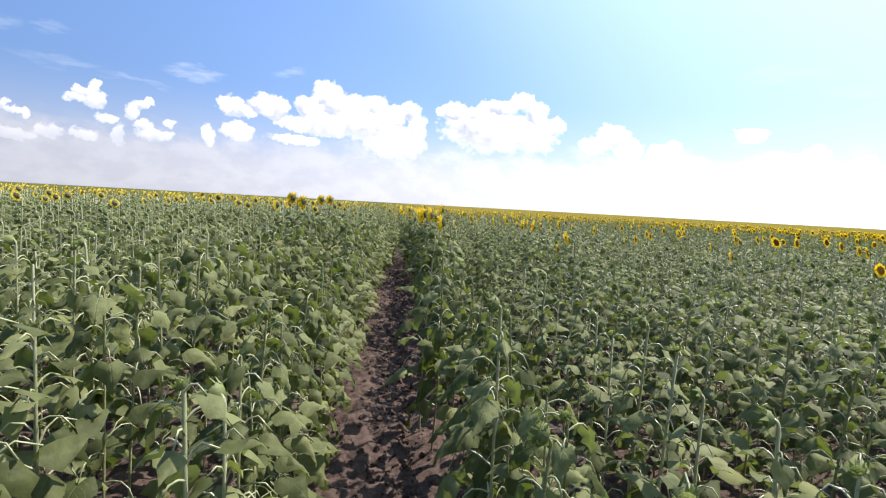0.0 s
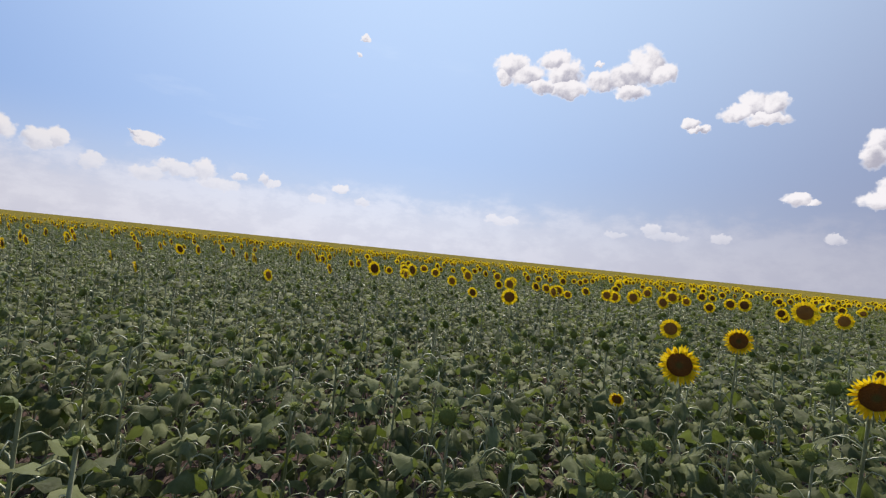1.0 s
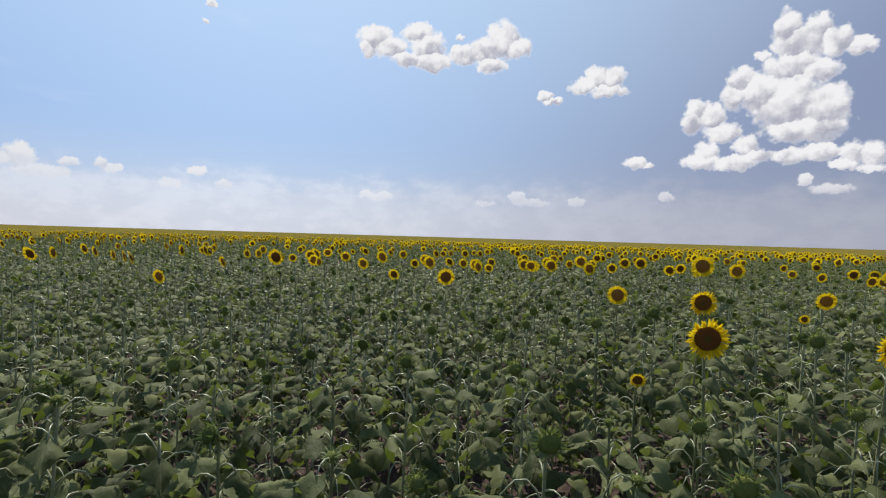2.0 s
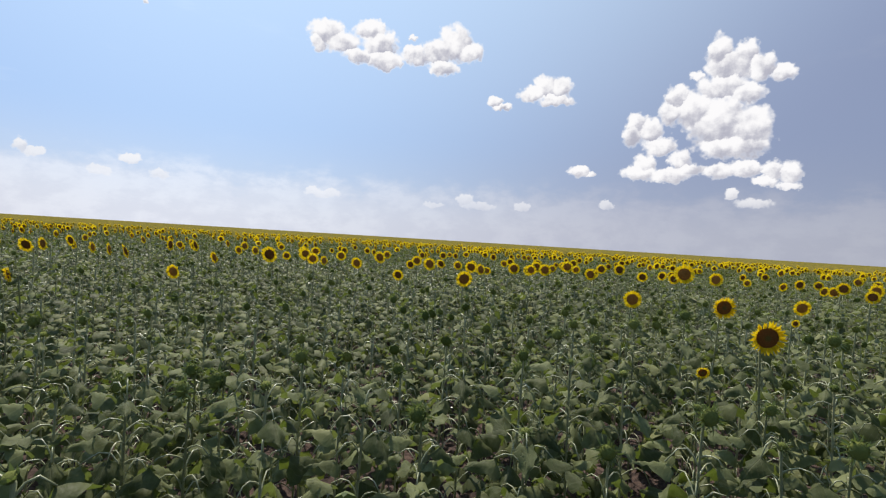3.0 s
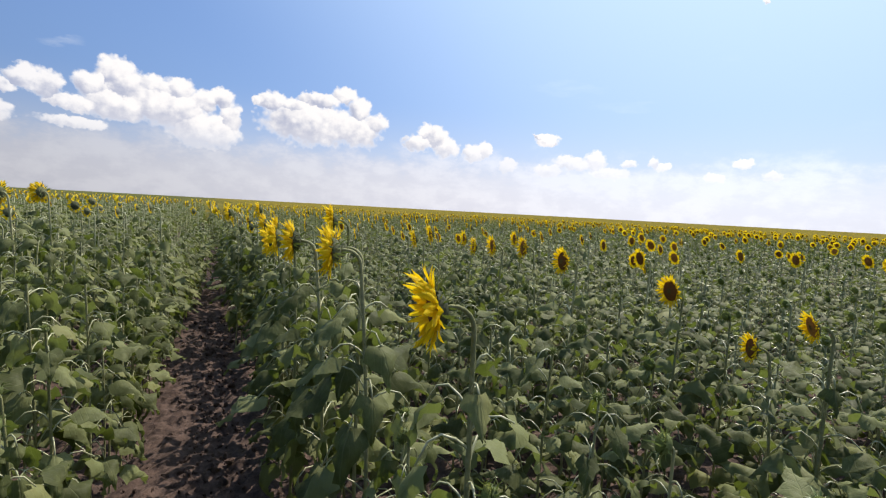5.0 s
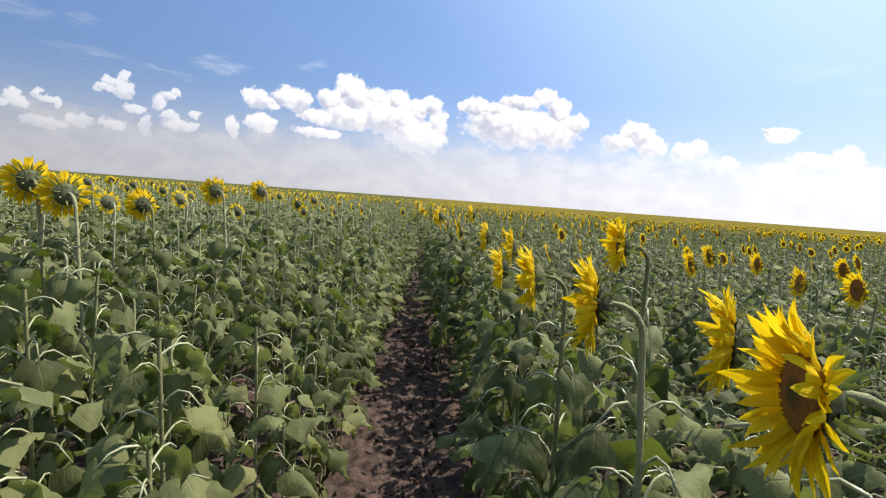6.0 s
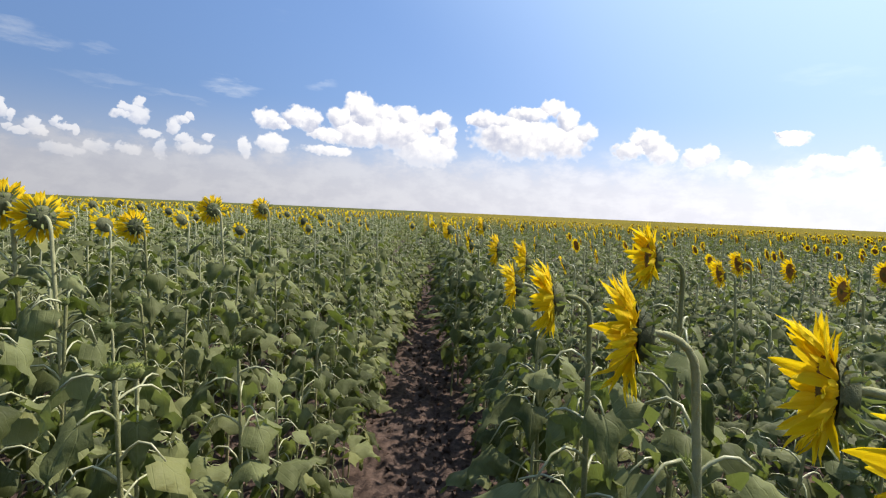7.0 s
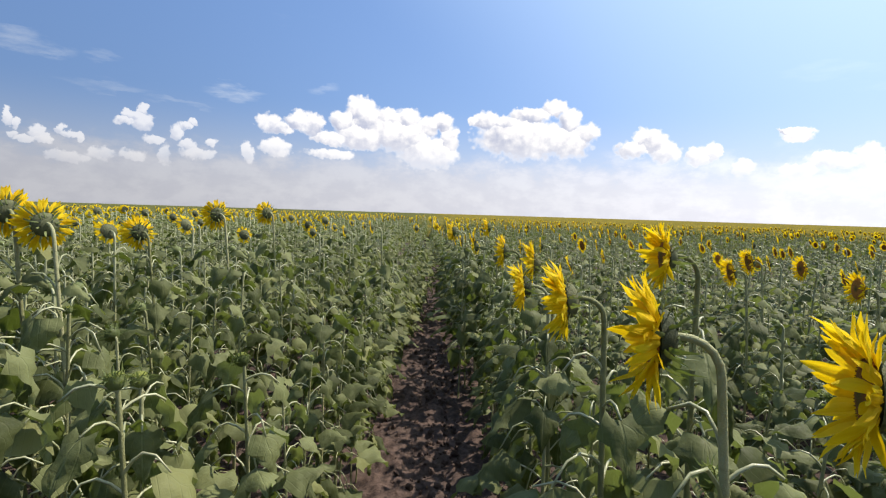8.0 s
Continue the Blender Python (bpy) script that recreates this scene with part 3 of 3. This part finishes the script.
tagged(new("soil_clods", clods.mesh("soil_clods", (SOIL,), False)), "small dry clods of brown soil on the bare strip", "clods", kind="stuff")

# ---------------------------------------------------------------- the field
ROW = 0.7
RIGHT, LEFT = 0.56, -0.58


def bloom_share(x, y):
    """How many of the plants are in flower, by place."""
    if x > 0:
        if x < 0.9:
            return 0.6 if y > 12.3 else 0.0
        if x < 5.5:
            return 0.0 if y < 7 else 0.04 if y < 10 else 0.22
        return (0.05 if y < 7 else 0.2) if x < 8 else 0.14 if x < 12 else 0.17
    if x > -1.4:
        return 0.0 if y < 12 else 0.08
    return 0.0 if y < 8.5 else 0.14


def head_height(rng, x, y, bloom):
    if bloom == 1:
        return rng.uniform(1.62, 1.76) if x > 0 else rng.uniform(1.74, 1.90)
    if -1.0 < x < 0:
        return rng.uniform(1.25, 1.52)
    if x < 0:
        return rng.uniform(1.46, 1.72)
    return rng.uniform(1.30, 1.52)


# plants that stand out one by one
KNOWN = []                                     # middle of the flower, kind, size of the flower, turn of the flower


def marked(kind, size, *places, turn=-27):
    for x, y, z in places:
        KNOWN.append((x, y, z, kind, size, turn))


# flowers beside the path
marked(1, 0.95, (0.49, 6.16, 1.76), turn=-6)
marked(1, 0.90, (0.39, 6.91, 1.835), turn=-13)
marked(1, 0.90, (0.38, 9.66, 1.80), (0.31, 7.40, 1.83), turn=-15)
marked(1, 0.82, (0.48, 7.19, 1.82), turn=-25)
marked(1, 0.88, (0.39, 8.81, 1.81), (0.29, 7.84, 1.81), (0.62, 8.06, 1.91), (0.32, 8.61, 1.73), turn=-6)
marked(1, 0.88, (0.26, 12.16, 1.87), (0.14, 11.89, 1.83), (0.48, 11.64, 1.89), (0.44, 12.14, 1.78), (0.22, 15.15, 1.86), turn=-10)
# flowers further in on the right
marked(1, 0.84, (1.79, 9.66, 1.71), (2.59, 10.14, 1.70), (2.25, 9.26, 1.68), (3.2, 10.05, 1.71), (4.87, 13.64, 1.65), (6.50, 17.07, 1.75), turn=-14)
marked(1, 0.84, (2.05, 7.66, 1.72), (2.39, 7.10, 1.61), turn=-8)
marked(1, 0.84, (2.17, 8.79, 1.72), (2.26, 8.45, 1.74), (2.08, 9.96, 1.75), (4.64, 9.62, 1.55), (5.99, 10.95, 1.72), turn=-12)
marked(1, 0.60, (4.34, 6.67, 1.60), (4.24, 6.09, 1.52), (4.15, 8.98, 1.50), (2.12, 6.21, 1.62), (2.04, 6.38, 1.50), turn=-34)
marked(1, 0.80, (2.90, 0.52, 1.62), (4.18, 0.11, 1.64), (5.22, 0.46, 1.60), (5.87, -1.60, 1.57), (2.75, -0.15, 1.64), turn=-8)
marked(1, 0.34, (3.03, 0.78, 1.37), (4.86, -0.90, 1.51), turn=-8)
# flowers across the field on the right
marked(1, 1.30, (8.76, 5.57, 1.65), (9.88, 5.32, 1.66), (7.75, -1.10, 1.79), turn=-12)
marked(1, 0.97, (7.21, 7.01, 1.65), (8.52, 6.40, 1.55), (8.63, 6.76, 1.74), (8.47, 7.22, 1.72), (8.15, 8.01, 1.60), (8.68, 8.74, 1.58))
marked(1, 0.97, (8.57, 8.99, 1.64), (7.11, 9.87, 1.60), (11.06, 6.55, 1.55), (11.77, 8.89, 1.55))
marked(1, 0.97, (9.21, 4.12, 1.57), (8.61, 3.57, 1.73), (13.22, 5.33, 1.66), (13.50, 2.78, 1.67), (8.07, 2.70, 1.69), (11.84, 1.95, 1.55), turn=-12)
marked(1, 0.97, (8.65, 2.03, 1.66), (9.28, 1.26, 1.64), (9.25, 0.90, 1.70), (9.16, 0.33, 1.74), (10.74, -0.68, 1.68), (9.75, -0.75, 1.72), turn=-12)
marked(1, 0.97, (10.53, -1.46, 1.58), (5.76, 11.38, 1.61), (6.29, 10.87, 1.67), (7.44, -3.62, 1.72), (10.80, -4.72, 1.60), turn=-12)
marked(1, 0.78, (7.54, 3.13, 1.52), (5.84, 5.54, 1.52), (11.14, -3.86, 1.55), turn=-12)
# flowers on the left, seen from behind
marked(1, 0.97, (-1.89, 8.82, 1.97), (-1.70, 8.78, 1.92), (-1.91, 9.82, 1.84), (-1.63, 10.30, 1.96), (-1.60, 11.29, 1.97), turn=-36)
marked(1, 0.92, (-2.60, 10.47, 1.85), (-2.61, 11.71, 1.87), (-4.36, 12.28, 1.93), (-4.78, 13.66, 1.95), (-1.80, 13.60, 1.84), (-1.78, 14.57, 1.90), turn=-36)
marked(1, 0.92, (-4.94, 15.02, 1.93), (-4.57, 16.02, 1.93), (-2.87, 16.46, 1.89), (-2.06, 18.63, 1.89), (-6.75, 17.39, 1.94), turn=-36)
# buds
marked(0, 0.95, (4.73, 2.45, 1.40), (4.07, 0.46, 1.58), (3.76, 1.48, 1.42), (3.24, 1.37, 1.35), (4.20, 1.10, 1.33), (4.11, 0.83, 1.48), (3.45, -0.21, 1.55))
marked(0, 0.95, (5.05, 5.44, 1.41), (4.32, 4.64, 1.41), (5.26, 4.75, 1.49), (6.04, 4.02, 1.55), (5.50, 2.89, 1.41), (4.55, 2.48, 1.40), (4.99, 0.29, 1.40))
marked(0, 1.0, (2.00, 0.32, 1.36), (2.19, 3.17, 1.40), (2.24, 3.63, 1.33), (2.17, 4.34, 1.38), (2.22, 5.31, 1.59), (2.20, 5.78, 1.39), (3.06, 1.81, 1.32))
marked(0, 0.85, (0.37, 1.93, 1.60), (0.39, 1.24, 1.39), (0.24, 4.12, 1.74), (0.28, 3.70, 1.64))
marked(2, 0.85, (-0.75, 7.75, 1.63), (-0.62, 8.16, 1.56), (-0.78, 7.18, 1.66), (-0.80, 7.93, 1.57))
near_rng = random.Random(5)
spots = []                                     # x, y, head height, kind, size, turn if known
others = []
for x, y, z, kind, size, turn in KNOWN:
    (spots if -2.2 < x < 4.4 and y < 12 else others).append((x, y, z, kind, size, turn))


def free(x, y):
    return all(abs(x - 0.1 - k[0]) > 0.3 or abs(y - k[1]) > 0.16 for k in KNOWN)


def inside_near(x, y):
    """The stretch of the field that the walk passes closest."""
    if 0 < x < 0.9:
        return 1.4 < y < 10.6
    if 0.9 < x < 1.5:
        return 5.5 < y < 10.0
    if 1.5 < x < 3.0:
        return -0.4 < y < 9.2
    if -1.7 < x < 0:
        return 1.9 < y < 10.8
    return False


REACH, MIDDLE = 43.0, 15.0
rows_x = [RIGHT + ROW * k for k in range(90)] + [LEFT - ROW * k for k in range(90)]
for rx in rows_x:
    y = -34 + near_rng.random() * 0.3
    while y < 50:
        y += near_rng.uniform(0.24, 0.36)
        x = rx + near_rng.uniform(-0.04, 0.04)
        x -= math.copysign(0.50 * min(1.0, max(0.0, (y - 12) / 9)), rx)      # the path closes further on
        if abs(rx) < 0.6:
            y -= 0.07
        d = math.hypot(x, y - 3)
        away = math.degrees(math.atan2(x, y - 0.0))        # degrees to the right of the path
        if d > REACH or not (-62 < away < 152) and d > 20:
            continue
        if not free(x, y):
            continue
        bloom = 1 if near_rng.random() < bloom_share(x, y) else 2 if near_rng.random() < (0.8 if -1.6 < x < 0 else 0.45) else 0
        z = head_height(near_rng, x, y, bloom)
        item = (x, y, z, bloom, near_rng.uniform(0.62, 0.9) if bloom == 1 else near_rng.uniform(0.6, 0.85) if bloom == 0 else near_rng.uniform(0.5, 0.7), 0)
        (spots if inside_near(x, y) else others).append(item)

kinds = {}
LOOKS = {1: "tall sunflower in bloom with yellow petals and brown disc",
         2: "leafy green sunflower with a young bud among top leaves",
         0: "leafy green sunflower with a closed spiny bud"}
for kind, habit, count in ((1, "spread", 5), (1, "hanging", 5), (0, "spread", 7), (0, "hanging", 5), (2, "spread", 7), (2, "hanging", 7)):
    kinds[kind, habit] = []
    for k in range(count):
        tall = sunflower(100 * kind + k + (50 if habit == "hanging" else 0), kind, 1.60, RNG.uniform(0.045, 0.062), RNG.uniform(0, 16), 1.0,
                         RNG.randrange(19, 23), RNG.uniform(-0.05, 0.05), 1.3 if habit == "spread" else 1.0, habit)
        kinds[kind, habit].append([tagged(tall, LOOKS[kind], "sunflower", "sunflowers in the field"), False])
BASE = 1.69                                   # height of the flower in the models


def plant_at(x, y, z, kind, size, known, rng):
    choice = kinds[kind, "spread" if x > 0.9 else "hanging"]                  # broad discs in the older stretch
    entry = choice[rng.randrange(len(choice))]
    model, used = entry
    turn = Matrix.Rotation(radians(known + rng.uniform(-3, 3) if known else rng.uniform(-34, 6)), 4, "Z")
    seat = SEAT[model]
    grow = z / seat.z
    off = turn @ (seat * grow)
    base = Vector((x - off.x, y - off.y, -0.02)) if known else Vector((x, y, -0.02))
    m = Matrix.Translation(base) @ turn @ Matrix.Scale(grow, 4)
    if used:
        ob = copy_thing(model, m @ Matrix.Scale(1 / model.scale.x, 4))
    else:
        ob, entry[1] = model, True
        ob.matrix_basis = m
    for child in ob.children:
        if child.name.startswith(("flower_head", "bud")):
            s = size / grow
            way = (child.matrix_basis.to_3x3() @ Vector((0, 0, 1))).normalized()
            child.location -= way * ((0.026 if kind == 1 else 0.034) * (1.0 - 0.9 * s))      # the flower's foot stays on the stem
            child.scale = (s, s, s)
    if kind == 1:
        look_of = "tall sunflower in full bloom beside the bare soil strip" if 0 < x < 1 else "sunflower with broad brown disc and short yellow petals" if y < 5 else "hook-necked sunflower in bloom with yellow petals"
    elif kind == 0:
        look_of = "leafy green sunflower with a closed spiny bud" if x > 1 else "leafy green sunflower in bud beside the bare soil"
    else:
        look_of = "leafy green sunflower with a young bud among top leaves"
    tagged(ob, look_of, "sunflower", "sunflowers in the field")
    return ob


place_rng = random.Random(21)
for spot in spots:
    plant_at(*spot, place_rng)
for group in kinds.values():                   # a model that no place has called for
    for model, used in group:
        if not used:
            for o in (*model.children_recursive, model):
                bpy.data.objects.remove(o)


def flower_bits(rng, size, sides, petals, bracts):
    """A flower of few faces for the plants further off."""
    out = Bits()
    r = 0.072 * size
    out.add(*dome(r * 0.95, 0.035 * size, 2, sides, 0.03 * size, -1), 6)
    out.add(*dome(r, 0.014 * size, 2, sides, 0.034 * size), 4)
    for a in whorl(rng, petals, r * 0.9, 0.034 * size, 8):
        l, w = 0.052 * size, 0.021 * size
        out.add([(0, -w * 0.5, 0), (0.55 * l, -w * 0.8, 0.004), (l, 0, rng.uniform(-0.3, 0.3) * l), (0.55 * l, w * 0.8, 0.004), (0, w * 0.5, 0)], [(0, 1, 2, 3, 4)], 3, a)
    for a in whorl(rng, bracts, r, 0.015 * size, -10):
        out.add([(0, -0.012, 0), (0.07 * size, 0, 0.01), (0, 0.012, 0)], [(0, 1, 2)], 2, a)
    return out


def bud_bits(rng, size, sides, bracts):
    out = Bits()
    r = 0.045 * size
    out.add(*dome(r, 0.035 * size, 2, sides, 0.03 * size, -1), 2)
    out.add(*dome(r, 0.02 * size, 2, sides, 0.03 * size), 5)
    for a in whorl(rng, bracts, r * 0.95, 0.026 * size, 45):
        out.add([(0, -0.012, 0), (0.05 * size, 0, 0.012), (0, 0.012, 0)], [(0, 1, 2)], 2, a)
    return out


def rough_plant(seed, bloom, level, habit):
    """A joined plant for the masses: level 1 for the middle distance, 2 far off."""
    rng = random.Random(seed)
    out, top = Bits(), Bits()
    hook = 0.06 if bloom == 1 else 0.04 if bloom == 0 else 0.01
    line, seat = stem_line(rng, 1.60, hook, rng.uniform(-0.05, 0.05))
    short = [line[0], line[4], line[8], line[10], seat] if level == 1 else [line[4], line[8], seat]
    out.add(*tube(short, [0.010, 0.009, 0.008, 0.007, 0.006][:len(short)], 4 if level == 1 else 3), 1)
    at = Matrix.Translation(seat) @ head_turn(rng.uniform(0, 22) - (0 if bloom < 2 else 75), rng.uniform(-8, 8))
    if level == 1:
        top.join(flower_bits(rng, 1.0, 10, 24, 9) if bloom == 1 else bud_bits(rng, 1.0 if bloom == 0 else 0.8, 7, 9), at)
        for m, k, v in leaf_places(rng, line, 1.6, 21, last=0.93 if bloom < 2 else 1.0):
            out.join(LEAVES_LOW[habit][min(k, 4)][v % 4], m)
    else:
        s = 1.0 if bloom < 2 else 0.7
        r = 0.118 * s if bloom == 1 else 0.05 * s
        ring = [(r * rng.uniform(0.8, 1.1) * math.cos(a), r * rng.uniform(0.8, 1.1) * math.sin(a), 0.02) for a in np.linspace(0, 2 * math.pi, 10)[:-1]]
        top.add(ring + [(0, 0, -0.02)], [(i, (i + 1) % 9, 9) for i in range(9)], 3 if bloom == 1 else 2, at)
        top.add([(0.66 * p[0], 0.66 * p[1], 0.035) for p in ring[::2]], [(0, 1, 2, 3, 4)], 4 if bloom == 1 else 5, at)
        top.add([(0.7 * p[0], 0.7 * p[1], -0.03) for p in ring[::2]], [(0, 1, 2, 3, 4)], 6 if bloom == 1 else 2, at)
        for m, k, v in leaf_places(rng, line, 1.6, 8, 0.45):
            l = (0.30, 0.28, 0.26, 0.24, 0.2, 0.16)[k]
            out.add([(0.05, 0, 0.02), (0.4 * l, -0.32 * l, 0.02), (l, 0, -0.3 * l), (0.4 * l, 0.32 * l, 0.02)], [(0, 1, 2), (0, 2, 3)], 0, m)
    return out, top, seat


def masses(name, label, items, level, variants):
    """All plants of one belt, joined into one mesh."""
    stock = {}
    for kind, k in ((a, b) for a in (0, 1, 2) for b in range(variants)):
        for habit in HABITS:
            body, top, seat = rough_plant(1000 * level + 100 * kind + k, kind, level, habit)
            first = len(body.v)
            b = body.join(top)
            stock[kind, k, habit] = (np.array(b.v), np.array([i for f in b.f for i in f]), np.array([len(f) for f in b.f]), np.array(b.m), first, np.array(seat))
    rng = random.Random(77 + level)
    vs, ls, ns, ms, count = [], [], [], [], 0
    for x, y, z, kind, size, known in items:
        x += 0.11 if known else 0.0
        v, l, k, m, first, seat = stock[kind, rng.randrange(variants), "spread" if x > 0.9 else "hanging"]
        v = v.copy()
        v[first:] = seat + (v[first:] - seat) * size * BASE / z
        a, s = radians(known + rng.uniform(-6, 6) if known else -16 + rng.uniform(-24, 24)), z / BASE
        c, d = math.cos(a) * s, math.sin(a) * s
        vs.append(np.c_[v[:, 0] * c - v[:, 1] * d + x, v[:, 0] * d + v[:, 1] * c + y, v[:, 2] * s - 0.02])
        ls.append(l + count)
        ns.append(k)
        ms.append(m)
        count += len(v)
    v, l, k, m = np.concatenate(vs), np.concatenate(ls), np.concatenate(ns), np.concatenate(ms)
    me = bpy.data.meshes.new(name)
    me.vertices.add(len(v))
    me.vertices.foreach_set("co", v.astype(np.float32).ravel())
    me.loops.add(len(l))
    me.loops.foreach_set("vertex_index", l.astype(np.int32))
    me.polygons.add(len(k))
    me.polygons.foreach_set("loop_start", np.concatenate(([0], np.cumsum(k)[:-1])).astype(np.int32))
    me.polygons.foreach_set("material_index", m.astype(np.int32))
    me.update(calc_edges=True)
    me.polygons.foreach_set("use_smooth", np.ones(len(k), dtype=bool))
    for mat in (FAR_LEAF, STALK, BRACT, PETAL, DISC, CORE, BACK):
        me.materials.append(mat)
    return tagged(new(name, me), label, "sunflowers", kind="stuff")


def is_near(o):
    return math.hypot(o[0], o[1] - 3) < (MIDDLE if -62 < math.degrees(math.atan2(o[0], o[1])) < 152 else 3.5)


near_ones = [o for o in others if is_near(o)]
far_ones = [o for o in others if not is_near(o)]
masses("sunflower_rows", "rows of sunflowers, some in yellow bloom, some in bud", near_ones, 1, 14)
masses("distant_sunflowers", "distant sunflower crop flecked with yellow flowers", far_ones, 2, 10)

# the crop beyond, a closed sheet of leaves and flowers up to the horizon
pts, quads, around = [], [], 480
rings = [39, 44, 52, 58, 66, 74, 84, 96, 112, 132, 160, 200, 260, 350, 500, 750, 1100, 1700, 2600]
crop_rng = random.Random(3)
for i, r in enumerate(rings):
    for k in range(around):
        a = 2 * math.pi * k / around
        z = 0.3 if i == 0 else 1.54 + crop_rng.uniform(-0.12, 0.12)
        pts.append((r * math.cos(a), 3 + r * math.sin(a), z))
for i in range(len(rings) - 1):
    for k in range(around):
        a, b = i * around + k, i * around + (k + 1) % around
        quads.append((a, b, b + around, a + around))
me = bpy.data.meshes.new("far_crop")
me.from_pydata(pts, [], quads)
me.materials.append(FAR_CROP)
tagged(new("far_crop", me), "sunflower crop reaching to the horizon", "crop", kind="stuff")
